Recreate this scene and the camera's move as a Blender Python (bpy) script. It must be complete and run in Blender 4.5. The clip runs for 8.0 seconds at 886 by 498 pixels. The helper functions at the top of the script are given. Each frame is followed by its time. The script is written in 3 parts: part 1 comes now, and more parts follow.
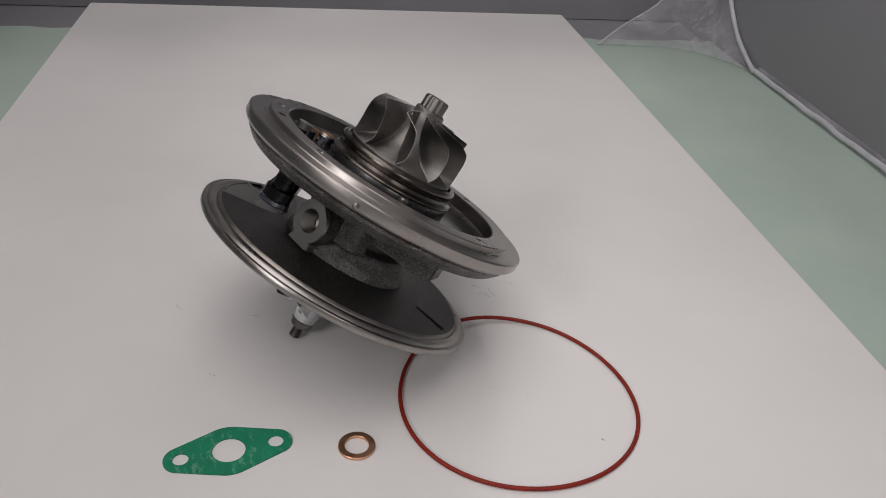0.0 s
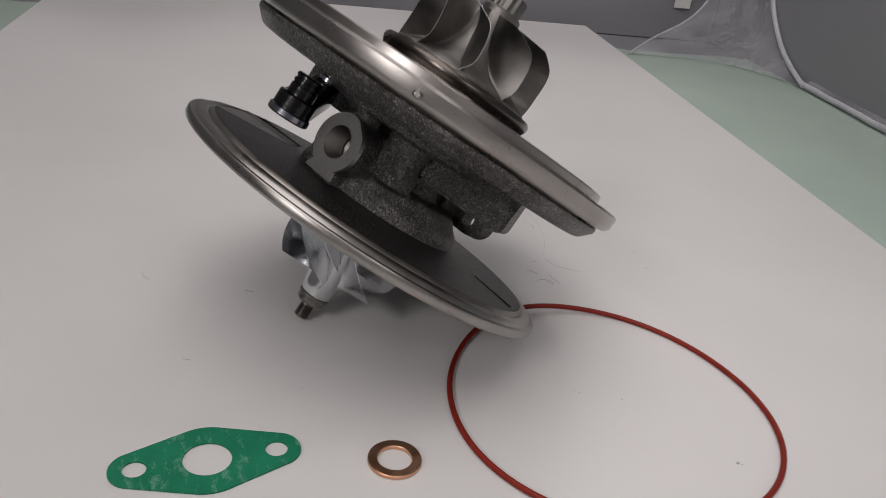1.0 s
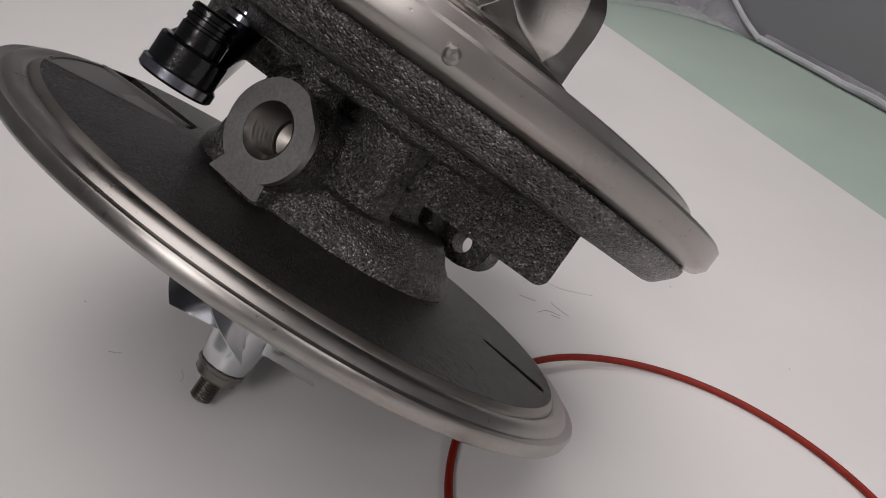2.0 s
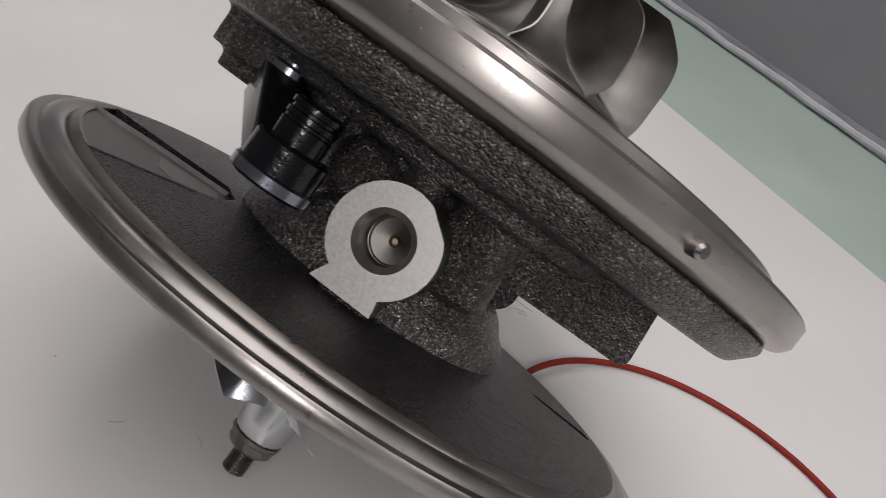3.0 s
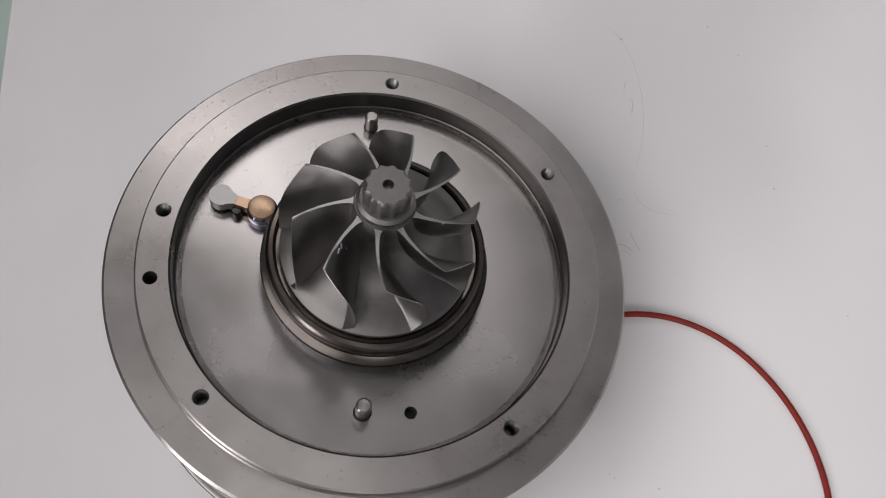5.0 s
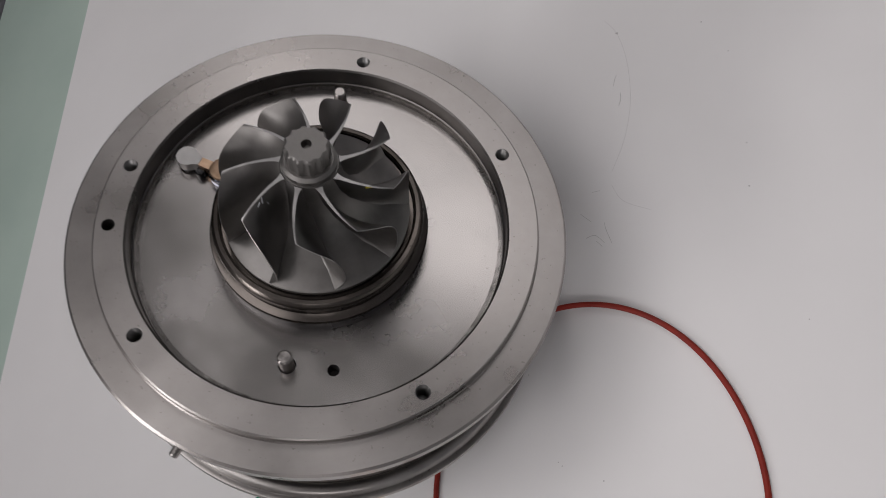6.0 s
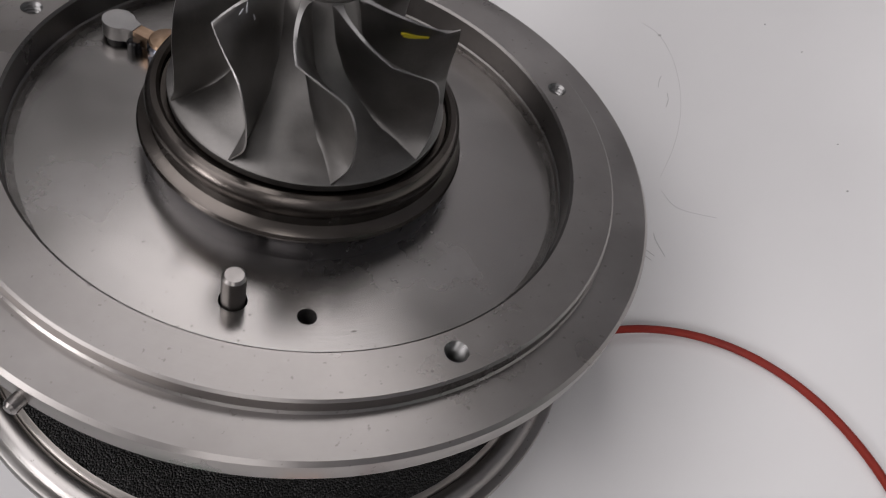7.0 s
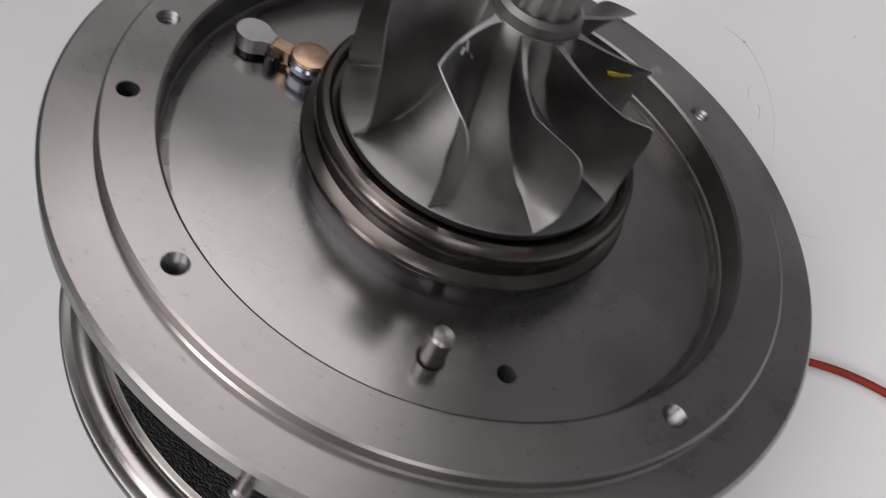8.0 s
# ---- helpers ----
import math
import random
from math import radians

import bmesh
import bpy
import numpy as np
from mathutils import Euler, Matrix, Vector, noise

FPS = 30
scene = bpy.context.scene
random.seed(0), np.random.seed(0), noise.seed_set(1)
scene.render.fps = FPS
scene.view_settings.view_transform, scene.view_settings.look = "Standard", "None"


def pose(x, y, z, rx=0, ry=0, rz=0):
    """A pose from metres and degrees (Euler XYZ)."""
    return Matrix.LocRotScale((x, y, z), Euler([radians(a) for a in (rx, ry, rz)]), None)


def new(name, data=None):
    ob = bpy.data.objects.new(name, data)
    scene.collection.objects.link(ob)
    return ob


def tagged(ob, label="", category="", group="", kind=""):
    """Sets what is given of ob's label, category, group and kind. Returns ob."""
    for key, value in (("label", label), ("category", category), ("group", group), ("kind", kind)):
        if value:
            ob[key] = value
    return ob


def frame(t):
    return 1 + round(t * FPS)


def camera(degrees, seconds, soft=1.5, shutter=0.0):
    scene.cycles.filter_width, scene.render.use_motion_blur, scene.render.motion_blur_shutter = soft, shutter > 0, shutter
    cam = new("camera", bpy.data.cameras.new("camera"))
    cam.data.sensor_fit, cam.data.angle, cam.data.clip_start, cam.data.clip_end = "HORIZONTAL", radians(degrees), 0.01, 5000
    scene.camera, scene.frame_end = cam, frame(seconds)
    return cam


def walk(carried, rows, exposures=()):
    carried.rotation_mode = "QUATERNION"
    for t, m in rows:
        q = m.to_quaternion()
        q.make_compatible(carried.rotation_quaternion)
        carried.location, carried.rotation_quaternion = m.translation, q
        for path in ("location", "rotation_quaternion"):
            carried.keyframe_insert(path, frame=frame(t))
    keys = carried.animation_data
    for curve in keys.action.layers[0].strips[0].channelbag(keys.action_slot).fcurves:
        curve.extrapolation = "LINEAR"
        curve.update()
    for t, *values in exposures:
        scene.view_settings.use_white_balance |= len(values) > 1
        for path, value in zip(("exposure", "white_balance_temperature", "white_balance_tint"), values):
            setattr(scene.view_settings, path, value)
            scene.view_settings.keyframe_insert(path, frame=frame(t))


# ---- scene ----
cam = camera(56.23, 8.0, soft=0.7, shutter=0.2)

# seconds, eye in metres, then yaw, pitch and lean in degrees
PATH = [
    (0, -0.0002, -0.0171, 0.2543, -0.35, -31.50, 4.50),
    (0.5, -0.0053, 0.0039, 0.2322, -0.81, -30.28, 5.21),
    (0.7, -0.0156, 0.0219, 0.2041, -1.42, -28.69, 6.82),
    (1, -0.0282, 0.0489, 0.1630, -1.92, -26.67, 7.27),
    (1.2, -0.0292, 0.0750, 0.1465, -2.84, -26.25, 7.90),
    (2.3, -0.0648, 0.1727, 0.1316, -17.95, -31.40, 14.33),
    (2.5, -0.0762, 0.1820, 0.1384, -23.32, -32.77, 16.79),
    (3, -0.1083, 0.1967, 0.1497, -32.88, -34.01, 21.94),
    (3.5, -0.1182, 0.1997, 0.1580, -33.85, -35.34, 23.17),
    (3.7, -0.1140, 0.1915, 0.1733, -29.44, -37.44, 20.94),
    (3.8, -0.1037, 0.1894, 0.1873, -24.60, -39.68, 17.66),
    (4, -0.0731, 0.1985, 0.2144, -14.61, -49.32, 11.05),
    (4.2, -0.0352, 0.2190, 0.2301, 3.85, -57.61, -4.31),
    (4.5, 0.0148, 0.2558, 0.2558, 31.26, -62.95, -29.26),
    (4.7, 0.0441, 0.2782, 0.2715, 49.82, -65.96, -45.91),
    (5.8, 0.1349, 0.2932, 0.2836, 73.88, -57.54, -65.05),
    (6, 0.1309, 0.2819, 0.2598, 69.12, -56.02, -58.61),
    (6.2, 0.1264, 0.2783, 0.2477, 65.12, -55.03, -53.40),
    (6.5, 0.1081, 0.2672, 0.2238, 50.46, -49.19, -39.58),
    (6.8, 0.0837, 0.2526, 0.1977, 44.29, -50.64, -33.12),
    (7, 0.0699, 0.2400, 0.1862, 42.20, -51.48, -30.44),
    (7.5, 0.0574, 0.2364, 0.1820, 37.99, -52.64, -25.90),
    (7.8, 0.0404, 0.2382, 0.1908, 38.27, -54.35, -26.43),
    (8, 0.0240, 0.2452, 0.2000, 37.42, -56.52, -25.69),
]
walk(
    cam,
    [(t, pose(x, y, z, 90 + pitch, 0, yaw) @ pose(0, 0, 0, 0, 0, lean)) for t, x, y, z, yaw, pitch, lean in PATH],
    exposures=[(0, 0.0, 6600, 10), (1.0, 0.0, 6600, 10), (2.5, 0.2, 6600, 11), (3.5, 0.15, 6400, 10), (4.0, 0.15, 6350, 10), (4.5, 0.3, 6330, 10), (5.8, -0.1, 6400, 10), (7.0, 0.15, 6350, 10), (8.0, 0.3, 6300, 10)],
)

# ---- light ----
world = bpy.data.worlds.new("room_air")
world.use_nodes = True
world.node_tree.nodes["Background"].inputs[0].default_value = (0.75, 0.82, 1.0, 1)
world.node_tree.nodes["Background"].inputs[1].default_value = 0.03
scene.world = world


def unseen_lamp_light(x, y, z, sx, sy, watts):
    data = bpy.data.lights.new("lamp_light", "AREA")
    data.shape, data.size, data.size_y, data.energy, data.color = "RECTANGLE", sx, sy, watts, (1.0, 0.955, 0.95)
    new("lamp_light", data).matrix_world = pose(x, y, z)


TURN = 10.35  # the bench lies turned by this against the world's axes
BENCH = pose(0, 0, 0, 0, 0, TURN)
# Unseen panels: first is the overhead light, the others are added to shape highlights.
# x and y on the bench's axes, size across and along, watts
UNSEEN_LAMPS = [(-0.25, 0.0, 1.2, 1.6, 5.9), (-1.62, -1.5, 0.6, 1.2, 28.5), (0.8, 1.8, 1.2, 0.55, 4.3), (0.86, 0.5, 0.25, 0.25, 0.9), (1.0, -1.75, 1.2, 0.6, 6.0)]
# second stands for the camera's torch, third and fifth brighten walls and shadows
for lx, ly, sx, sy, watts in UNSEEN_LAMPS:
    at = BENCH @ Vector((lx, ly, 1.56))
    unseen_lamp_light(at.x, at.y, at.z, sx, sy, watts)


# ---- materials ----
def shader(name):
    m = bpy.data.materials.new(name)
    m.use_nodes = True
    return m, m.node_tree.nodes, m.node_tree.links, m.node_tree.nodes["Principled BSDF"]


def tex_noise(nodes, links, scale, detail=4, rough=0.6, stretch=None):
    co = nodes.new("ShaderNodeTexCoord")
    n = nodes.new("ShaderNodeTexNoise")
    n.inputs["Scale"].default_value, n.inputs["Detail"].default_value, n.inputs["Roughness"].default_value = scale, detail, rough
    if stretch:
        mp = nodes.new("ShaderNodeMapping")
        mp.inputs["Scale"].default_value = stretch
        links.new(co.outputs["Object"], mp.inputs[0])
        links.new(mp.outputs[0], n.inputs["Vector"])
    else:
        links.new(co.outputs["Object"], n.inputs["Vector"])
    return n


def ramp(nodes, links, src, stops):
    r = nodes.new("ShaderNodeValToRGB")
    while len(r.color_ramp.elements) < len(stops):
        r.color_ramp.elements.new(0.5)
    for e, (p, c) in zip(r.color_ramp.elements, stops):
        e.position, e.color = p, (*c, 1) if len(c) == 3 else c
    links.new(src, r.inputs[0])
    return r


def mat(name, a, b, rough=(0.3, 0.5), metal=0.0, scale=60, bump=0.0, bscale=400, stretch=None, spec=0.5, coat=0.0, bdist=0.0003, turned=0.0):
    m, nodes, links, p = shader(name)
    big = tex_noise(nodes, links, scale, stretch=stretch)
    cr = ramp(nodes, links, big.outputs["Fac"], [(0.3, a), (0.7, b)])
    links.new(cr.outputs[0], p.inputs["Base Color"])
    fine = tex_noise(nodes, links, bscale, detail=3)
    mr = nodes.new("ShaderNodeMapRange")
    mr.inputs["From Min"].default_value, mr.inputs["From Max"].default_value = 0.3, 0.7
    mr.inputs["To Min"].default_value, mr.inputs["To Max"].default_value = rough
    mix = nodes.new("ShaderNodeMath")
    mix.operation, mix.inputs[1].default_value = "MULTIPLY_ADD", 0.12
    half = nodes.new("ShaderNodeMath")
    half.operation, half.inputs[1].default_value = "MULTIPLY", 0.88
    links.new(big.outputs["Fac"], half.inputs[0])
    links.new(fine.outputs["Fac"], mix.inputs[0])
    links.new(half.outputs[0], mix.inputs[2])
    links.new(mix.outputs[0], mr.inputs["Value"])
    links.new(mr.outputs[0], p.inputs["Roughness"])
    p.inputs["Metallic"].default_value = metal
    p.inputs["Specular IOR Level"].default_value = spec
    p.inputs["Coat Weight"].default_value = coat
    if turned:  # lathe marks run round the part's own z axis
        tg = nodes.new("ShaderNodeTangent")
        tg.direction_type, tg.axis = "RADIAL", "Z"
        links.new(tg.outputs[0], p.inputs["Tangent"])
        p.inputs["Anisotropic"].default_value = turned
        p.inputs["Anisotropic Rotation"].default_value = 0.25
    if bump:
        bp = nodes.new("ShaderNodeBump")
        bp.inputs["Strength"].default_value, bp.inputs["Distance"].default_value = bump, bdist
        links.new(fine.outputs["Fac"], bp.inputs["Height"])
        links.new(bp.outputs[0], p.inputs["Normal"])
    return m


def machined(name, lo, hi, rough, turned, rings=0.12, pits=0.35):
    """Lathe-turned metal: fine rings round the part's axis, small dents and pits, cloudy handling marks."""
    m, nodes, links, p = shader(name)
    co = nodes.new("ShaderNodeTexCoord")
    sep = nodes.new("ShaderNodeSeparateXYZ")
    links.new(co.outputs["Object"], sep.inputs[0])
    flat = nodes.new("ShaderNodeCombineXYZ")
    links.new(sep.outputs[0], flat.inputs[0])
    links.new(sep.outputs[1], flat.inputs[1])
    dist = nodes.new("ShaderNodeVectorMath")
    dist.operation = "LENGTH"
    links.new(flat.outputs[0], dist.inputs[0])
    rz = nodes.new("ShaderNodeCombineXYZ")
    links.new(dist.outputs["Value"], rz.inputs[0])
    links.new(sep.outputs[2], rz.inputs[1])
    ring = nodes.new("ShaderNodeTexNoise")
    ring.inputs["Scale"].default_value, ring.inputs["Detail"].default_value = 2200, 3
    links.new(rz.outputs[0], ring.inputs["Vector"])
    cloud = tex_noise(nodes, links, 38, detail=5)
    pit = tex_noise(nodes, links, 1000, detail=2, rough=0.4)
    dent = ramp(nodes, links, pit.outputs["Fac"], [(0.70, (0, 0, 0)), (0.76, (1, 1, 1))])
    base = ramp(nodes, links, cloud.outputs["Fac"], [(0.3, lo), (0.7, hi)])
    mix = nodes.new("ShaderNodeMix")
    mix.data_type = "RGBA"
    weak = nodes.new("ShaderNodeMath")
    weak.operation, weak.inputs[1].default_value = "MULTIPLY", pits
    links.new(dent.outputs[0], weak.inputs[0])
    links.new(weak.outputs[0], mix.inputs["Factor"])
    links.new(base.outputs[0], mix.inputs["A"])
    mix.inputs["B"].default_value = (lo[0] * 0.35, lo[1] * 0.33, lo[2] * 0.31, 1)
    links.new(mix.outputs["Result"], p.inputs["Base Color"])
    mr = nodes.new("ShaderNodeMapRange")
    mr.inputs["From Min"].default_value, mr.inputs["From Max"].default_value = 0.3, 0.7
    mr.inputs["To Min"].default_value, mr.inputs["To Max"].default_value = rough
    links.new(cloud.outputs["Fac"], mr.inputs["Value"])
    links.new(mr.outputs[0], p.inputs["Roughness"])
    p.inputs["Metallic"].default_value = 1.0
    tg = nodes.new("ShaderNodeTangent")
    tg.direction_type, tg.axis = "RADIAL", "Z"
    links.new(tg.outputs[0], p.inputs["Tangent"])
    p.inputs["Anisotropic"].default_value = turned
    p.inputs["Anisotropic Rotation"].default_value = 0.25
    b1 = nodes.new("ShaderNodeBump")
    b1.inputs["Strength"].default_value, b1.inputs["Distance"].default_value = rings, 0.00008
    links.new(ring.outputs["Fac"], b1.inputs["Height"])
    b2 = nodes.new("ShaderNodeBump")
    b2.invert = True
    b2.inputs["Strength"].default_value, b2.inputs["Distance"].default_value = 0.15, 0.0001
    links.new(dent.outputs[0], b2.inputs["Height"])
    links.new(b1.outputs[0], b2.inputs["Normal"])
    links.new(b2.outputs[0], p.inputs["Normal"])
    return m


# flange steel darkened to paint the shade inside the recess
SHADED_WALL_STEEL = machined("shaded_turned_steel", (0.14, 0.133, 0.127), (0.21, 0.2, 0.192), (0.26, 0.38), 0.5)
STEEL = machined("turned_steel", (0.305, 0.286, 0.272), (0.395, 0.374, 0.359), (0.25, 0.36), 0.58)
GROUND = mat("ground_steel", (0.36, 0.352, 0.345), (0.46, 0.45, 0.44), (0.34, 0.46), 1.0, 120, 0.3, 1500, bdist=0.0001)
BLUED = mat("blued_steel", (0.22, 0.235, 0.28), (0.34, 0.34, 0.37), (0.12, 0.26), 1.0, 200, 0.1, 500)
SCUFF = mat("dust_line", (0.40, 0.39, 0.38), (0.50, 0.49, 0.48), (0.7, 0.8))
DAB = mat("yellow_marker", (0.62, 0.52, 0.02), (0.7, 0.6, 0.05), (0.4, 0.5))
CHALK = mat("white_scuff", (0.36, 0.37, 0.39), (0.45, 0.46, 0.48), (0.6, 0.7))
PAPER = mat("white_paper", (0.72, 0.72, 0.70), (0.78, 0.78, 0.76), (0.7, 0.8))
STEEL_DARK = mat("oiled_steel", (0.20, 0.185, 0.17), (0.30, 0.28, 0.26), (0.25, 0.42), 1.0, 70, 0.1, 700, bdist=0.0001)
STEEL_WORN = mat("worn_milled_iron", (0.20, 0.195, 0.19), (0.30, 0.29, 0.285), (0.34, 0.5), 0.9, 140, 0.25, 1300, bdist=0.0001)
RIM = machined("worn_rolled_steel", (0.27, 0.25, 0.235), (0.42, 0.405, 0.39), (0.24, 0.4), 0.4, 0.1, 0.5)


def cast_iron(name, k, glint, metal):
    """Sand-cast skin: dark rounded glinting grains with pits between them, and larger cloudy patches."""
    m, nodes, links, p = shader(name)
    co = nodes.new("ShaderNodeTexCoord")
    warp = tex_noise(nodes, links, 900, detail=2)
    push = nodes.new("ShaderNodeMix")
    push.data_type, push.blend_type = "RGBA", "LINEAR_LIGHT"
    push.inputs["Factor"].default_value = 0.00025
    links.new(co.outputs["Object"], push.inputs["A"])
    links.new(warp.outputs["Color"], push.inputs["B"])
    grain = nodes.new("ShaderNodeTexVoronoi")
    grain.inputs["Scale"].default_value = 2250
    links.new(push.outputs["Result"], grain.inputs["Vector"])
    cloud = tex_noise(nodes, links, 70, detail=5)
    tone = nodes.new("ShaderNodeSeparateColor")
    links.new(grain.outputs["Color"], tone.inputs[0])
    g = ramp(nodes, links, tone.outputs[0], [(u, (v * k, v * k * 0.975, v * k * 0.95)) for u, v in ((0.0, 0.06), (0.6, 0.10), (0.9, 0.11 + 0.05 * glint), (1.0, 0.12 + 0.16 * glint))])
    c = ramp(nodes, links, cloud.outputs["Fac"], [(0.32, (0.45, 0.435, 0.42)), (0.68, (1, 1, 1))])
    mul = nodes.new("ShaderNodeMix")
    mul.data_type, mul.blend_type = "RGBA", "MULTIPLY"
    mul.inputs["Factor"].default_value = 1.0
    links.new(g.outputs[0], mul.inputs["A"])
    links.new(c.outputs[0], mul.inputs["B"])
    links.new(mul.outputs["Result"], p.inputs["Base Color"])
    p.inputs["Metallic"].default_value = metal
    p.inputs["Specular IOR Level"].default_value = 0.5 * metal + 0.15
    rr = nodes.new("ShaderNodeMapRange")
    rr.inputs["To Min"].default_value, rr.inputs["To Max"].default_value = 0.26, 0.4
    links.new(tone.outputs[1], rr.inputs["Value"])
    links.new(rr.outputs[0], p.inputs["Roughness"])
    bp = nodes.new("ShaderNodeBump")
    bp.invert = True
    bp.inputs["Strength"].default_value, bp.inputs["Distance"].default_value = 0.95, 0.00038
    links.new(grain.outputs["Distance"], bp.inputs["Height"])
    links.new(bp.outputs[0], p.inputs["Normal"])
    return m


CAST = cast_iron("dark_cast_iron", 1.75, 1.0, 0.75)
# oily plate iron, darkened further for the shade under the flange
OILED_SHADED_CAST = cast_iron("oiled_shaded_cast_iron", 0.24, 0.6, 0.3)
ALLOY = mat("turbine_alloy", (0.165, 0.158, 0.15), (0.235, 0.226, 0.217), (0.38, 0.52), 1.0, 120, 0.3, 1500, bdist=0.0001)
DRILLED = mat("drilled_iron", (0.05, 0.048, 0.046), (0.08, 0.077, 0.074), (0.5, 0.65), 0.3, 300, 0.3, 1500, bdist=0.0001, spec=0.2)
LAPPED = machined("lapped_steel", (0.285, 0.27, 0.258), (0.375, 0.358, 0.346), (0.2, 0.3), 0.62, 0.08, 0.4)
SHIELD_BASE_STEEL = machined("shield_base_steel", (0.10, 0.098, 0.10), (0.17, 0.166, 0.17), (0.2, 0.32), 0.5, 0.1, 0.4)
SHIELD = machined("heat_tinted_steel", (0.085, 0.072, 0.062), (0.15, 0.136, 0.125), (0.2, 0.3), 0.5, 0.05, 0.3)
ALU = mat("milled_aluminium", (0.60, 0.61, 0.63), (0.72, 0.73, 0.75), (0.13, 0.26), 1.0, 90, 0.05, 900, bdist=0.0001)
BLACK = mat("oily_black_metal", (0.003, 0.003, 0.004), (0.006, 0.006, 0.007), (0.06, 0.14), 0.0, 150, 0.3, 600, spec=0.35)
HOLE = mat("cut_thread", (0.24, 0.236, 0.232), (0.32, 0.315, 0.31), (0.25, 0.4), 1.0, 200, 0.1, 900)
COPPER = mat("copper", (0.66, 0.36, 0.22), (0.76, 0.45, 0.30), (0.28, 0.42), 1.0, 250, 0.1, 900, bdist=0.0001)
TARNISH = mat("tarnished_copper", (0.36, 0.24, 0.15), (0.54, 0.38, 0.27), (0.25, 0.4), 1.0, 300, 0.15, 900, bdist=0.0001)
BRASS = mat("brass", (0.55, 0.40, 0.18), (0.65, 0.48, 0.24), (0.2, 0.3), 1.0)
RUBBER = mat("red_silicone", (0.19, 0.012, 0.006), (0.24, 0.018, 0.008), (0.45, 0.6), 0.0, 120, 0.05, 900, bdist=0.0001, spec=0.3)
BOARD = mat("white_board", (0.70, 0.69, 0.685), (0.745, 0.735, 0.73), (0.3, 0.42), 0.0, 9, 0.04, 160, bdist=0.0002)
MAT = mat("pale_green_mat", (0.375, 0.47, 0.415), (0.425, 0.52, 0.46), (0.5, 0.7), 0.0, 14, 0.1, 120, bdist=0.0004)
WALL = mat("grey_panel", (0.22, 0.22, 0.238), (0.255, 0.255, 0.273), (0.5, 0.65), 0.0, 6, 0.1, 300)
PLASTER = mat("ceiling_paint", (0.76, 0.76, 0.765), (0.80, 0.80, 0.805), (0.6, 0.8), 0.0, 3, 0.1, 60)
# room wall tones chosen for the brightness of the steel's reflections
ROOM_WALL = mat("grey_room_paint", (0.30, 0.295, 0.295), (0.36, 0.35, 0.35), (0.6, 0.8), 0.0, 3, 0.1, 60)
REFLECTOR_WALL = mat("reflector_wall_paint", (0.55, 0.55, 0.555), (0.60, 0.60, 0.605), (0.6, 0.8), 0.0, 3, 0.1, 60)
MILLED = mat("milled_iron", (0.34, 0.33, 0.325), (0.44, 0.43, 0.42), (0.36, 0.48), 1.0, 200, 0.2, 1500, bdist=0.0001)
BOSS_FACE = mat("fly_cut_steel", (0.36, 0.352, 0.345), (0.50, 0.49, 0.48), (0.34, 0.5), 1.0, 1400, 0.25, 5000, bdist=0.0001)
GREY_PLASTIC = mat("lamp_housing_paint", (0.5, 0.5, 0.5), (0.55, 0.55, 0.55), (0.4, 0.5))


def gasket_paper():
    m, nodes, links, p = shader("green_gasket_paper")
    n = tex_noise(nodes, links, 90)
    base = ramp(nodes, links, n.outputs["Fac"], [(0.3, (0.004, 0.165, 0.085)), (0.7, (0.009, 0.225, 0.12))])
    v = tex_noise(nodes, links, 330, detail=6, rough=0.7, stretch=(1, 0.45, 1))
    fl = ramp(nodes, links, v.outputs["Fac"], [(0.54, (0, 0, 0)), (0.66, (0.4, 0.4, 0.4))])
    mix = nodes.new("ShaderNodeMix")
    mix.data_type = "RGBA"
    links.new(fl.outputs[0], mix.inputs["Factor"])
    links.new(base.outputs[0], mix.inputs["A"])
    mix.inputs["B"].default_value = (0.30, 0.55, 0.42, 1)
    links.new(mix.outputs["Result"], p.inputs["Base Color"])
    p.inputs["Roughness"].default_value = 0.6
    p.inputs["Specular IOR Level"].default_value = 0.3
    return m


def film_plastic():
    m, nodes, links, p = shader("clear_film")
    n = tex_noise(nodes, links, 16, detail=3, stretch=(1, 1, 0.25))
    a = ramp(nodes, links, n.outputs["Fac"], [(0.35, (0.10, 0.10, 0.10)), (0.7, (0.38, 0.38, 0.38))])
    p.inputs["Base Color"].default_value = (0.75, 0.74, 0.80, 1)
    p.inputs["Roughness"].default_value = 0.25
    links.new(a.outputs[0], p.inputs["Alpha"])
    return m


GASKET, FILM = gasket_paper(), film_plastic()
FILM_HEM = mat("folded_film", (0.44, 0.45, 0.48), (0.56, 0.57, 0.60), (0.45, 0.55), 0.0, 60)

m_glow, gn, gl, gp = shader("lamp_diffuser")
gp.inputs["Emission Color"].default_value = (1, 0.94, 0.945, 1)
gp.inputs["Emission Strength"].default_value = 1.0


# ---- mesh helpers: lengths in millimetres, turned into metres on linking ----
def finish(name, bm, material, parent=None, label="", smooth=35):
    bmesh.ops.scale(bm, vec=(0.001,) * 3, verts=bm.verts)
    me = bpy.data.meshes.new(name)
    bm.to_mesh(me)
    bm.free()
    me.materials.append(material)
    if smooth:
        me.shade_smooth()
        me.set_sharp_from_angle(angle=radians(smooth))
    ob = new(name, me)
    if parent:
        ob.parent = parent
    if label:
        ob["label"] = label
    return ob


def part(name, bm, material, parent, label="", smooth=35):
    return finish(name, bm, material, parent, label, smooth)


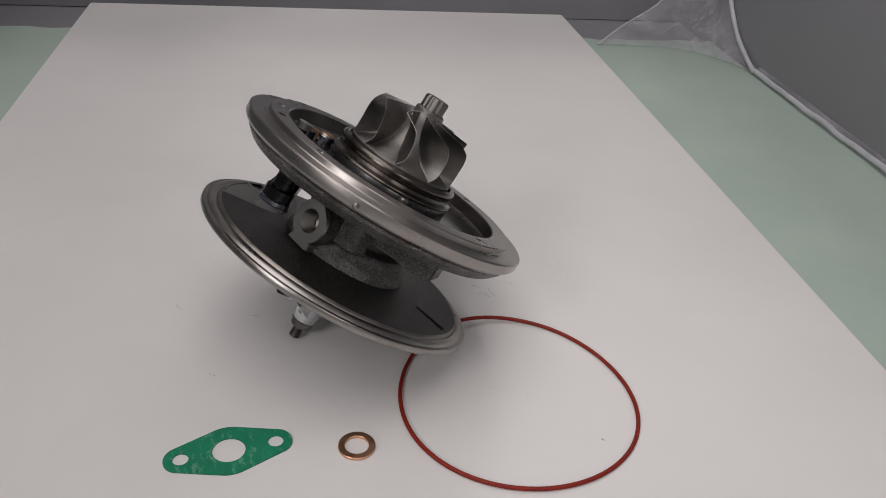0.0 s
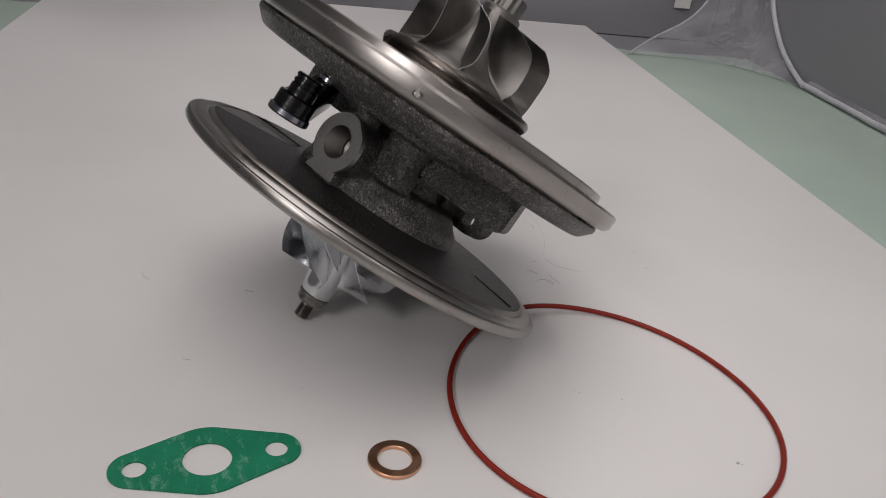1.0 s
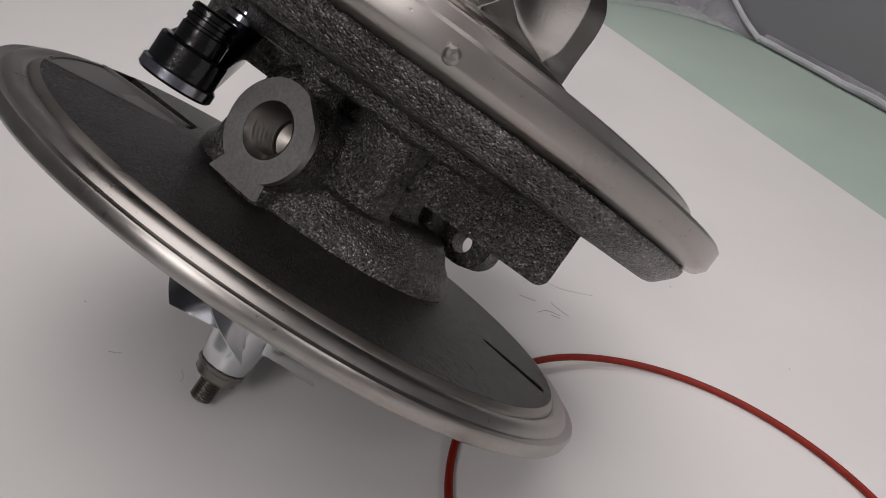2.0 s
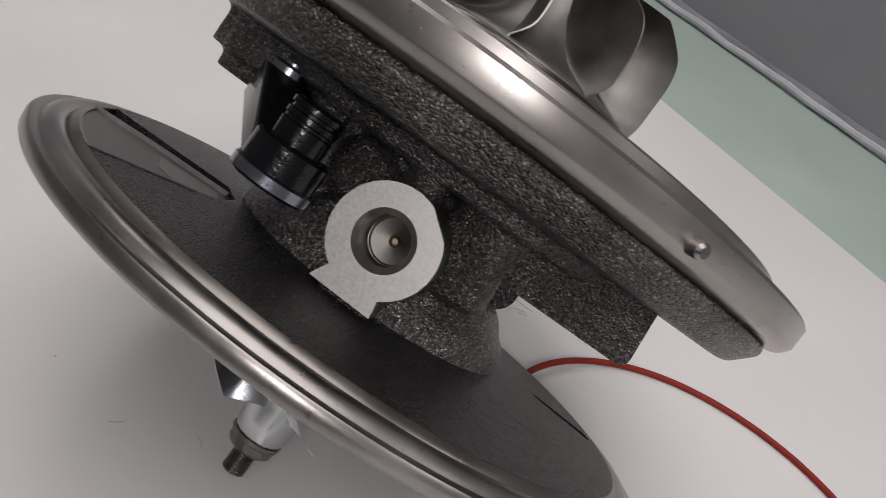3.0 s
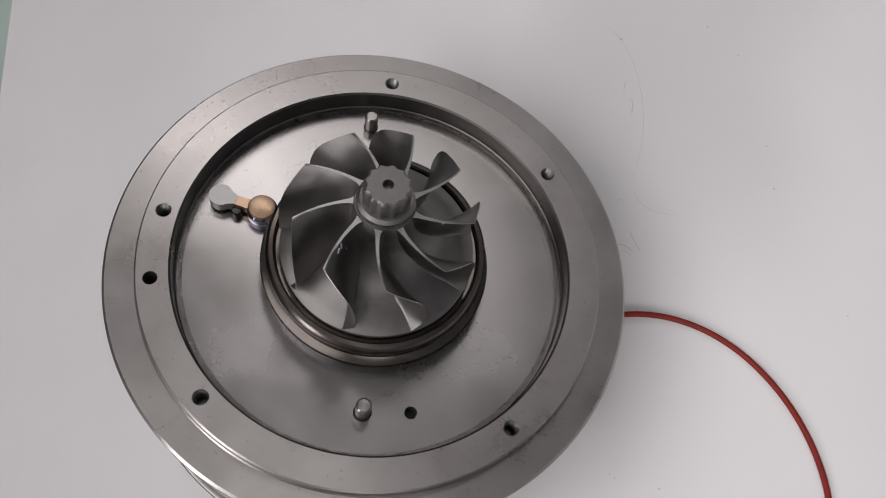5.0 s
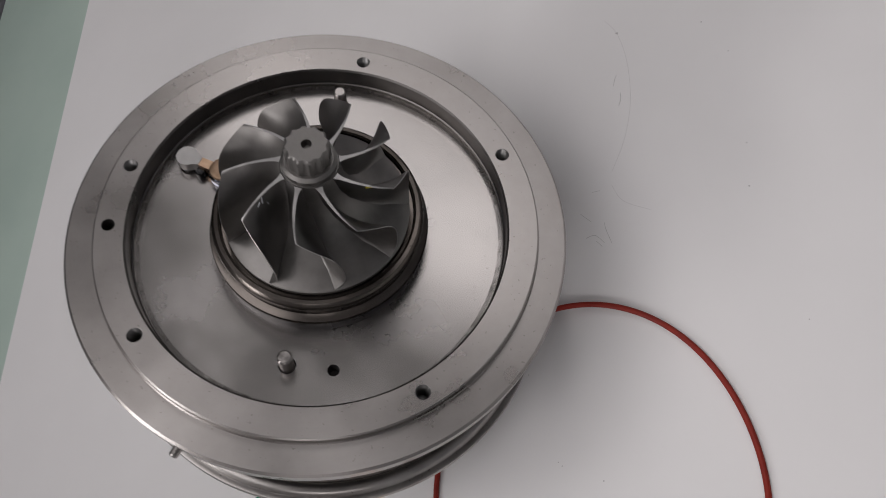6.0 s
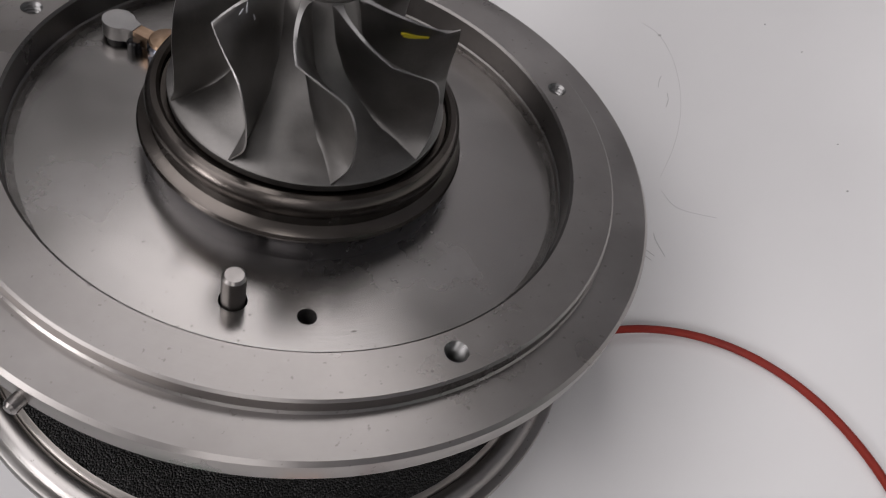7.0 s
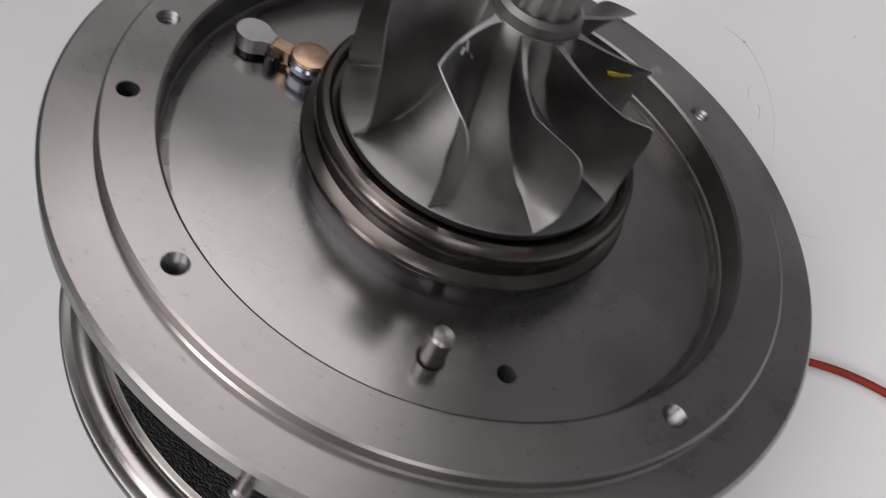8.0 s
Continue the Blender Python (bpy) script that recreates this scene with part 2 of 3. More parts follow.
def lathe(profile, seg=96, bm=None, closed=False, m=None):
    """Turns (r, z) points round the z axis; a closed profile makes a ring, an open one with r = 0 ends a solid."""
    bm = bm or bmesh.new()
    rings = []
    for r, z in profile:
        if r < 1e-6:
            rings.append([bm.verts.new((0, 0, z))])
        else:
            rings.append([bm.verts.new((r * math.cos(2 * math.pi * i / seg), r * math.sin(2 * math.pi * i / seg), z)) for i in range(seg)])
    pairs = list(zip(rings, rings[1:])) + ([(rings[-1], rings[0])] if closed else [])
    for a, b in pairs:
        for i in range(seg):
            j = (i + 1) % seg
            f = [a[i % len(a)], a[j % len(a)], b[j % len(b)], b[i % len(b)]]
            f = [v for k, v in enumerate(f) if v not in f[:k]]
            if len(f) > 2:
                bm.faces.new(f)
    if m is not None:
        bmesh.ops.transform(bm, matrix=m, verts=[v for ring in rings for v in ring])
    bmesh.ops.recalc_face_normals(bm, faces=bm.faces)
    return bm


def circle(cx, cy, r, seg=24):
    return [(cx + r * math.cos(2 * math.pi * i / seg), cy + r * math.sin(2 * math.pi * i / seg)) for i in range(seg)]


def sheet(loops, z=0.0, bm=None, m=None):
    """A flat face at height z bounded by the first loop, with the others as openings."""
    bm = bm or bmesh.new()
    verts, edges = [], []
    for loop in loops:
        vs = [bm.verts.new((x, y, z)) for x, y in loop]
        edges += [bm.edges.new((a, b)) for a, b in zip(vs, vs[1:] + vs[:1])]
        verts += vs
    got = bmesh.ops.triangle_fill(bm, use_beauty=True, use_dissolve=False, edges=edges)
    for f in got["geom"]:
        if isinstance(f, bmesh.types.BMFace) and f.normal.z < 0:
            f.normal_flip()
    if m is not None:
        bmesh.ops.transform(bm, matrix=m, verts=verts)
    return bm


def slab(loops, z0, z1, m=None):
    """A flat plate with openings, from z0 to z1."""
    bm = sheet(loops, z1)
    bottom = bmesh.ops.extrude_face_region(bm, geom=bm.faces[:])
    bmesh.ops.translate(bm, vec=(0, 0, z0 - z1), verts=[v for v in bottom["geom"] if isinstance(v, bmesh.types.BMVert)])
    bmesh.ops.recalc_face_normals(bm, faces=bm.faces)
    if m is not None:
        bmesh.ops.transform(bm, matrix=m, verts=bm.verts)
    return bm


def block(x0, x1, y0, y1, z0, z1, bevel=0.0, m=None, bm=None):
    bm = bm or bmesh.new()
    made = bmesh.ops.create_cube(bm, size=1)["verts"]
    for v in made:
        v.co = Vector(((x0 + x1) / 2 + v.co.x * (x1 - x0), (y0 + y1) / 2 + v.co.y * (y1 - y0), (z0 + z1) / 2 + v.co.z * (z1 - z0)))
    if bevel:
        es = list({e for v in made for e in v.link_edges})
        got = bmesh.ops.bevel(bm, geom=es, offset=bevel, segments=2, affect="EDGES")
        made = list({v for f in got["faces"] for v in f.verts} | {v for v in made if v.is_valid})
    if m is not None:
        bmesh.ops.transform(bm, matrix=m, verts=made)
    return bm


def polar(r, degrees, z=0.0):
    return Vector((r * math.cos(radians(degrees)), r * math.sin(radians(degrees)), z))


def tube(points, radius, seg=10, closed=False):
    """A round cord along the points."""
    bm = bmesh.new()
    n, rings = len(points), []
    for i, p in enumerate(points):
        a = points[(i - 1) % n] if closed or i else points[0]
        b = points[(i + 1) % n] if closed or i < n - 1 else points[-1]
        t = (Vector(b) - Vector(a)).normalized()
        side = t.cross(Vector((0, 0, 1))).normalized() if abs(t.z) < 0.95 else Vector((1, 0, 0))
        up = side.cross(t)
        rings.append([bm.verts.new(Vector(p) + radius * (math.cos(k) * side + math.sin(k) * up)) for k in [2 * math.pi * j / seg for j in range(seg)]])
    for i in range(n if closed else n - 1):
        a, b = rings[i], rings[(i + 1) % n]
        for j in range(seg):
            bm.faces.new((a[j], a[(j + 1) % seg], b[(j + 1) % seg], b[j]))
    if not closed:
        bm.faces.new(rings[0])
        bm.faces.new(rings[-1][::-1])
    bmesh.ops.recalc_face_normals(bm, faces=bm.faces)
    return bm


# ---- bench, mat, walls, room ----
def setting(name, bm, material, label, category, smooth=0):
    ob = finish(name, bm, material, None, "", smooth)
    ob.matrix_world = BENCH
    return tagged(ob, label, category, kind="structure")


board = finish("tabletop", block(-221.6, 281.6, -420, 884.3, -4, 0, 0.8), BOARD)
board.matrix_world = BENCH
tagged(board, "white laminate bench board with fine scratches and dust", "tabletop", kind="structure")


def mat_sheet():
    bm = bmesh.new()
    nx, ny = 60, 90
    grid = []
    for i in range(nx + 1):
        x = -319 + 752 * i / nx
        far = 818 + 10 * noise.noise((x * 0.02, 0, 3)) + 6 * noise.noise((x * 0.07, 1, 3))
        grid.append([bm.verts.new((x, -480 + (far + 480) * j / ny, -6.5 + 1.2 * noise.noise((x * 0.012, j * 0.09, 7)))) for j in range(ny + 1)])
    for i in range(nx):
        for j in range(ny):
            bm.faces.new((grid[i][j], grid[i + 1][j], grid[i + 1][j + 1], grid[i][j + 1]))
    bottom = bmesh.ops.extrude_face_region(bm, geom=bm.faces[:])
    bmesh.ops.translate(bm, vec=(0, 0, -2.5), verts=[v for v in bottom["geom"] if isinstance(v, bmesh.types.BMVert)])
    bmesh.ops.recalc_face_normals(bm, faces=bm.faces)
    return bm


setting("floor_mat", mat_sheet(), MAT, "pale green plastic mat under the white board", "mat", 60)
setting("wall_right", block(436, 452, -500, 927, -12, 260), WALL, "dark grey panel wall beside the green mat", "wall")
setting("wall_left", block(-337, -322, -500, 927, -12, 260), WALL, "dark grey panel wall beside the green mat", "wall")
setting("wall_far", block(-321, 435, 911, 927, -12, 260), WALL, "dark grey panel wall behind the bench", "wall")
setting("bench_base", block(-337, 452, -500, 927, -900, -13), WALL, "dark grey base below the mat and board", "bench")
# closed room out of view, added to bounce the lamps' light
setting("floor", block(-2000, 2000, -2200, 2400, -960, -900), GREY_PLASTIC, "unseen grey room floor, added to close the room", "floor")
setting("ceiling", block(-2000, 2000, -2200, 2400, 1600, 1660), PLASTER, "unseen white ceiling, added to bounce light", "ceiling")
# unseen walls: pale north and east act as reflectors, the grey ones dim reflections
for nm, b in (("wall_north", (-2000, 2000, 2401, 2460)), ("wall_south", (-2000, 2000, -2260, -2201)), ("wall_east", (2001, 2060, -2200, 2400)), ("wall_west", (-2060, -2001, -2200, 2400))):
    setting(nm, block(*b, -900, 1599), {"wall_north": REFLECTOR_WALL, "wall_east": REFLECTOR_WALL}.get(nm, ROOM_WALL), "unseen plain room wall, added to shape reflections", "wall")


def lerp(rows, u):
    u = min(max(u, 0), 1) * (len(rows) - 1)
    i = min(int(u), len(rows) - 2)
    f = u - i
    p = [rows[max(i - 1, 0)], rows[i], rows[i + 1], rows[min(i + 2, len(rows) - 1)]]
    out = []
    for a, b, c, d in zip(*[v if isinstance(v, tuple) else (v,) for v in p]):
        out.append(0.5 * (2 * b + (c - a) * f + (2 * a - 5 * b + 4 * c - d) * f * f + (3 * b - a - 3 * c + d) * f**3))
    return out


def unseen_lamp_panel(x, y, sx, sy):
    # panel body for a lamp out of view, added with its light
    e = new("unseen_lamp_panel")
    e.matrix_world = BENCH @ pose(x, y, 1.6)
    part("frame", block(-500 * sx - 15, 500 * sx + 15, -500 * sy - 15, 500 * sy + 15, -22, -1, 2), GREY_PLASTIC, e, "", 0)
    part("diffuser", block(-500 * sx, 500 * sx, -500 * sy, 500 * sy, -26, -23), m_glow, e, "glowing white diffuser", 0)
    return tagged(e, "unseen rectangular white light panel, added to light the bench", "lamp", "ceiling lights")


for lx, ly, sx, sy, _ in UNSEEN_LAMPS:
    unseen_lamp_panel(lx, ly, sx, sy)


def film_sheet():
    """Clear film hung across the far corner, gathered towards the wall."""
    left = [(297, 796, -5), (335, 833, 4), (385, 869, 18), (415, 893, 40), (427, 903, 75), (430, 906, 130), (431, 907, 220)]
    right = [(432, 712, -5), (434, 742, 4), (435, 770, 18), (435, 798, 44), (435, 816, 75), (435, 833, 130), (435, 848, 220)]
    bm = bmesh.new()
    nu, nv, grid = 34, 28, []
    for j in range(nv + 1):
        v = j / nv
        a, b = Vector(lerp(left, v)), Vector(lerp(right, v))
        row = []
        for i in range(nu + 1):
            u = i / nu
            bow = math.sin(math.pi * u) * (1 - v) ** 2
            fold = 5 * math.sin(u * 19 + 2 * v) * math.sin(math.pi * u) * v
            p = a.lerp(b, u) + Vector((26 * bow + fold * 0.6, 26 * bow + fold, 0))
            row.append(bm.verts.new(p))
        grid.append(row)
    for j in range(nv):
        for i in range(nu):
            bm.faces.new((grid[j][i], grid[j][i + 1], grid[j + 1][i + 1], grid[j + 1][i]))
    bmesh.ops.solidify(bm, geom=bm.faces[:], thickness=0.15)
    return bm, left, right

bm, left_edge, right_edge = film_sheet()
film = finish("plastic_film", bm, FILM, None, "", 60)
film.matrix_world = BENCH
tagged(film, "thin clear plastic film draped in the grey corner", "plastic film")
seam_line = [(x - 2, y, z + 2) for x, y, z in right_edge]
fine = [tuple(lerp(seam_line, i / 40)) for i in range(41)]
part("hem", tube(fine, 2.3, 8), FILM_HEM, film, "folded whitish film edge")
bm = bmesh.new()
strip = []
for i in range(121):
    y = -300 + 1012 * i / 120
    w = 1 + 0.35 * noise.noise((y * 0.03, 2, 5))
    strip.append([bm.verts.new(p) for p in ((435 - 6 * w, y, -4.6), (435 - 4 * w, y, -3.6 + 0.8 * w), (435 - 1.8 * w, y, 0.4 * w), (435.2, y, 2.6 * w))])
for s0, s1 in zip(strip, strip[1:]):
    for k in range(3):
        bm.faces.new((s0[k], s0[k + 1], s1[k + 1], s1[k]))
part("skirt", bm, FILM, film, "film edge lying along the wall", 60)
rope = []
for i in range(90):
    y = 716 - 1010 * i / 89
    rope.append((431.2 + 1.2 * noise.noise((y * 0.02, 4, 1)), y, -2.2 + 1.3 * noise.noise((y * 0.035, 8, 2))))
part("hem", tube(rope, 2.4, 8), FILM_HEM, film, "rolled whitish film edge along the wall")
fine = [tuple(lerp(left_edge, i / 24)) for i in range(25)]
part("hem", tube(fine, 1.1, 6), FILM_HEM, film)
note = finish("paper_tag", block(384, 402, 907.5, 908.2, 22, 50), PAPER, None, "", 0)
note.matrix_world = BENCH
tagged(note, "small white paper tag stuck on the grey wall", "tag")

# ---- the turbocharger core ----
TILT, AZIMUTH = 32.14, 29.41
core = new("turbocharger_core")
core.matrix_world = pose(-0.06768, 0.30364, 0.00186) @ pose(0, 0, 0, 0, 0, AZIMUTH) @ pose(0, 0, 0, 0, TILT, 0)
tagged(core, "tilted turbocharger core with steel flange and dark cast housing", "turbocharger")

# compressor backplate with its rolled rim
part("backplate_rim", lathe([(58, 42.6), (65.5, 42.0), (68.6, 41.9), (69.7, 42.3), (70.2, 43.0), (70.3, 44.9), (70.0, 45.4), (69.6, 45.55), (68.7, 45.4), (68.2, 45.45), (67.95, 45.8), (67.6, 46.3), (66.9, 46.9), (65.9, 47.2), (64.9, 47.1), (64.1, 46.7), (63.6, 46.1), (58, 45.8)], 180, closed=True), RIM, core, "worn shiny rolled steel rim")
part("backplate", lathe([(24, 42.6), (58.2, 42.6), (58.2, 44.2), (63.55, 44.4), (63.55, 46.0), (50, 46.3), (36, 46.6), (24, 46.8)], 160, closed=True), OILED_SHADED_CAST, core, "rough dark cast backplate")
part("plate_edge", lathe([(62.2, 45.7), (64.2, 45.7), (64.1, 46.5), (63.5, 47.4), (62.6, 48.05), (62.1, 48.0)], 160, closed=True), STEEL_DARK, core, "worn smooth plate edge")

NOTCH = [(-56.8, 26.2), (-38.9, 18.0), (-33.5, 16.8), (-27.5, 18.8), (-22.6, 25.5), (-24.0, 35.0), (-26.3, 56.6)]


def cone_top(bm, z):
    """Lifts the upper faces onto the plate's shallow cone."""
    top = max(v.co.z for v in bm.verts)
    for v in bm.verts:
        if v.co.z > top - 0.1:
            v.co.z = z + (62.6 - math.hypot(v.co.x, v.co.y)) * 0.075
    return bm


def raised_plate():
    """The raised conical face of the backplate, cut away at the milled sector and a narrow slot."""
    pts = []
    a = 114.0
    while a > -203:
        pts.append(tuple(polar(62.6, a).xy))
        a -= 3
    pts += NOTCH
    d, w = polar(1, -55).xy, polar(1, 35).xy
    slot = [tuple(d * r + w * k) for r, k in ((44.5, -1.2), (60, -1.9), (60.8, 0), (60, 1.9), (44.5, 1.4), (43.6, 0))]
    return cone_top(slab([pts, slot, circle(0, 0, 25, 90)], 45.0, 49.0), 48.1)


part("raised_plate", raised_plate(), OILED_SHADED_CAST, core, "", 30)
sector = [(-56.9, 26.0), (-38.9, 18.0), (-33.5, 16.8), (-27.3, 20.3), (-31.5, 37.0), (-36.6, 50.8)] + [tuple(polar(62.6, a).xy) for a in range(126, 156, 3)]
part("milled_sector", cone_top(slab([sector], 45.1, 48.4), 47.6), STEEL_WORN, core, "smooth worn machined sector", 30)
pocket = [(-41.2, 20.0), (-40.4, 26.6), (-34.4, 32.6), (-29.6, 21.5), (-33.2, 18.0), (-38.5, 18.9)]
part("pocket", cone_top(slab([pocket], 45.2, 48.6), 47.66), MILLED, core, "bright milled pocket floor", 30)
groove = [(-27.3, 20.3), (-22.6, 25.5), (-24.0, 35.0), (-26.3, 56.6), (-31, 54.3), (-36.6, 50.8), (-31.5, 37.0)]
# dark steel on the groove floor paints the shadow of the rib
part("milled_groove", cone_top(slab([groove], 45.3, 48.0), 46.7), STEEL_DARK, core, "groove across the plate, rib shadow in its dark colour", 30)
ridge = [(-27.6, 21.0), (-26.7, 21.0), (-30.4, 37.0), (-35.2, 51.6), (-36.4, 51.0), (-31.4, 37.0)]
edge_line = [(-56.9, 26.6), (-57.2, 25.6), (-39.2, 17.6), (-38.8, 18.5)]
part("sector_edge", cone_top(slab([edge_line], 45.5, 49.0), 48.2), STEEL_WORN, core, "", 30)
part("groove_lip", cone_top(slab([ridge], 45.4, 49.2), 48.3), STEEL_WORN, core, "", 30)

# flange: machined faces with openings
HOLES = [(58.4, 67.9, 2.1), (58.4, 12.1, 2.1), (58.4, 151.0, 2.1), (58.4, -154.6, 2.1), (58.4, -71.2, 2.1), (59.0, 170.6, 1.9)]
flange = part("flange", lathe([(62.6, 95.3), (63.05, 94.9), (63.15, 92.8), (63.5, 92.35), (70.9, 92.25), (71.6, 91.6), (71.6, 88.0), (71.4, 87.6), (70.5, 86.5), (69.9, 86.1), (68.4, 85.9), (66.5, 84.9), (52, 84.9), (52, 87.9), (53.4, 87.9), (53.5, 88.9)], 160), STEEL, core, "machined grey steel flange ring")
# recess wall's shade comes from its darker colour
part("recess_wall", lathe([(53.5, 88.9), (53.9, 89.2), (54.0, 94.8), (54.5, 95.3)], 160), SHADED_WALL_STEEL, flange, "turned recess wall, shade put into its dark colour")
cs = [polar(r, a) for r, a, q in HOLES]
part("flange_face", sheet([circle(0, 0, 62.6, 160), circle(0, 0, 54.5, 160)] + [circle(c.x, c.y, h[2]) for c, h in zip(cs, HOLES)], 95.3), STEEL, flange, "", 0)
FLOOR_HOLES = [(42.5, -94.2, 1.7), (41.4, -111.4, 2.45), (47.0, 74.0, 2.2)]
fcs = [(polar(r, a), q) for r, a, q in FLOOR_HOLES]
part("recess_floor", sheet([circle(0, 0, 53.4, 160), circle(0, 0, 29, 96)] + [circle(c.x, c.y, q) for c, q in fcs], 87.9), LAPPED, flange, "smooth dull steel recess floor", 0)


def bore(r, depth, thread=True, chamfer=0.3, pitch=0.8, deep=0.38):
    prof = [(r + chamfer, 0), (r, -chamfer * 1.2)]
    z = -chamfer * 1.2
    while thread and z > -depth:
        prof += [(r - deep, z - pitch / 2), (r, z - pitch)]
        z -= pitch
    return lathe(prof + [(r - 0.2, -depth), (0, -depth - r * 0.5)], 24)


for k, c in enumerate(cs):
    ob = part("threaded_hole" if k < 5 else "hole", bore(HOLES[k][2], 8.5, k < 5), HOLE if k < 5 else DRILLED, flange)
    ob.location = (c.x / 1000, c.y / 1000, 0.09531)
for c, q in fcs:
    ob = part("hole", bore(q, 4.6, False), DRILLED, flange)
    ob.location = (c.x / 1000, c.y / 1000, 0.08791)


def pin(r, z0, z1, at, m=Matrix(), mt=STEEL):
    ob = part("pin", lathe([(0, z0), (r, z0), (r, z1 - 0.5), (r - 0.45, z1), (0, z1)], 32), mt, flange, "small steel locating pin")
    ob.matrix_local = Matrix.Translation(Vector(at) / 1000) @ m
    return ob


pin(2.05, -3, 6.9, polar(41.4, -111.4, 87.9))
pin(1.9, -3, 6.0, polar(47.0, 74.0, 87.9))
q = Vector((0, 0, 1)).rotation_difference(polar(1, -129.2)).to_matrix().to_4x4()
pin(1.25, -6, 3.6, polar(70.5, -129.2, 88.6), q)

# vane stop arm in the recess
p0, p1 = polar(47.0, 138.8), polar(35.1, 136.8)
d = (p1 - p0).normalized()
s = Vector((-d.y, d.x, 0))
pts = []
for i in range(19):
    a = radians(40 + 280 * i / 18)
    pts.append(tuple((p0 + 3.3 * (math.cos(a) * d + math.sin(a) * s)).xy))
pts += [tuple((p0 + d * 4.4 - s * 1.4).xy), tuple((p0 + d * 4.4 + s * 1.4).xy)]
arm = part("stop_arm", slab([pts], 89.0, 92.2), GROUND, core, "small polished steel arm", 40)
neck = [p0 + d * 4.4 + s * 1.4, p0 + d * 4.4 - s * 1.4, p1 - d * 3.2 - s * 1.5, p1 - s * 1.9, p1 + s * 1.9, p1 - d * 3.2 + s * 1.5]
part("neck", slab([[tuple(q.xy) for q in neck]], 89.2, 92.0), TARNISH, arm, "heat-tinted golden neck", 40)
part("rivet", lathe([(0, 87.9), (4.2, 87.9), (4.2, 89.0), (3.4, 89.3), (3.4, 90.2), (4.2, 90.5), (4.25, 91.6), (3.8, 92.2), (0, 92.2)], 40, m=Matrix.Translation(p1)), BLUED, arm, "dark steel rivet body")
part("rivet_cap", lathe([(0, 91.8), (3.7, 91.8), (3.9, 92.5), (3.6, 93.0), (2.4, 93.25), (0, 93.3)], 40, m=Matrix.Translation(p1)), TARNISH, arm, "copper-tinted round rivet cap")
part("stud", lathe([(0, 87.9), (1.5, 87.9), (1.5, 90.4), (1.2, 90.8), (0, 90.8)], 20, m=Matrix.Translation(p0 + d * 5.4 - s * 2.3)), BLACK, arm, "black oily stud")
part("stud", lathe([(0, 87.9), (2.9, 87.9), (2.9, 89.1), (0, 89.1)], 20, m=Matrix.Translation(p0)), BLACK, arm)

# heat shield under the turbine wheel
part("heat_shield", lathe([(29.2, 92.6), (30.3, 92.9), (30.9, 93.3), (31.1, 93.9), (30.8, 94.5), (29.8, 94.9), (28.9, 95.6), (28.5, 96.9), (29.3, 98.3), (29.6, 99.5), (29.3, 100.7), (28.5, 101.5), (27.5, 101.6), (26.9, 101.2), (26.7, 100.2), (10, 99.0), (0, 99)], 128), SHIELD, core, "heat-tinted stepped steel shield")

# base cylinder in neutral dark grey, apart from the brown shield above
part("shield_base", lathe([(28.5, 86), (30.3, 87.5), (30.4, 88.6), (30.4, 92.6), (30.1, 93.1), (28.5, 93.1)], 128), SHIELD_BASE_STEEL, core, "dark grey steel shield base")

# turbine wheel
wheel = part("turbine_wheel", lathe([(0, 100.6), (25.2, 100.4), (25.6, 100.8), (25.7, 102.2), (25.4, 102.6), (22, 103.9), (17, 106.0), (13, 109.5), (10, 114.0), (8.4, 119.0), (7.8, 124.5), (7.4, 125.8), (0, 126)], 108), ALLOY, core, "dark grey cast alloy turbine wheel")
HUB = [(7.6, 125.6), (8.3, 119.5), (10.2, 113.6), (13.6, 108.8), (19.0, 105.0), (25.5, 102.2)]
TIP = [(22.2, 123.7), (23.6, 121.7), (25.0, 119.4), (25.7, 115.6), (25.7, 110.6), (25.7, 106.4), (25.6, 103.0)]
HUB_A = [-160, -152, -142, -134, -129, -127.5]
TIP_A = [-147, -136, -127, -122.9, -121.1, -121.6, -126.8]


def blade(hub, tip, hub_a, tip_a, thick, nu=24, nv=11):
    """A curved blade between the hub's line and the outer line, flaring into a fillet at its root."""
    bm = bmesh.new()
    grid = [[], []]
    for i in range(nu + 1):
        u = i / nu
        (rh, zh), (rt, zt) = lerp(hub, u), lerp(tip, u)
        ah, at = lerp(hub_a, u)[0], lerp(tip_a, u)[0]
        rows = [[], []]
        for j in range(nv + 1):
            v = (j / nv) ** 1.9
            r, z, a = rh + (rt - rh) * v, zh + (zt - zh) * v, ah + (at - ah) * v
            t = thick * (1.5 - v + 1.7 * math.exp(-17 * v)) * 0.5
            for s in (0, 1):
                p = polar(r, a, z)
                side = Vector((-math.sin(radians(a)), math.cos(radians(a)), 0))
                rows[s].append(bm.verts.new(p + side * (t if s else -t)))
        grid[0].append(rows[0])
        grid[1].append(rows[1])
    for s in (0, 1):
        for i in range(nu):
            for j in range(nv):
                bm.faces.new((grid[s][i][j], grid[s][i + 1][j], grid[s][i + 1][j + 1], grid[s][i][j + 1]))
    for i in range(nu):
        for j in (0, nv):
            bm.faces.new((grid[0][i][j], grid[0][i + 1][j], grid[1][i + 1][j], grid[1][i][j])).material_index = 1
    for j in range(nv):
        for i in (0, nu):
            bm.faces.new((grid[0][i][j], grid[0][i][j + 1], grid[1][i][j + 1], grid[1][i][j])).material_index = 1
    bmesh.ops.recalc_face_normals(bm, faces=bm.faces)
    return bm


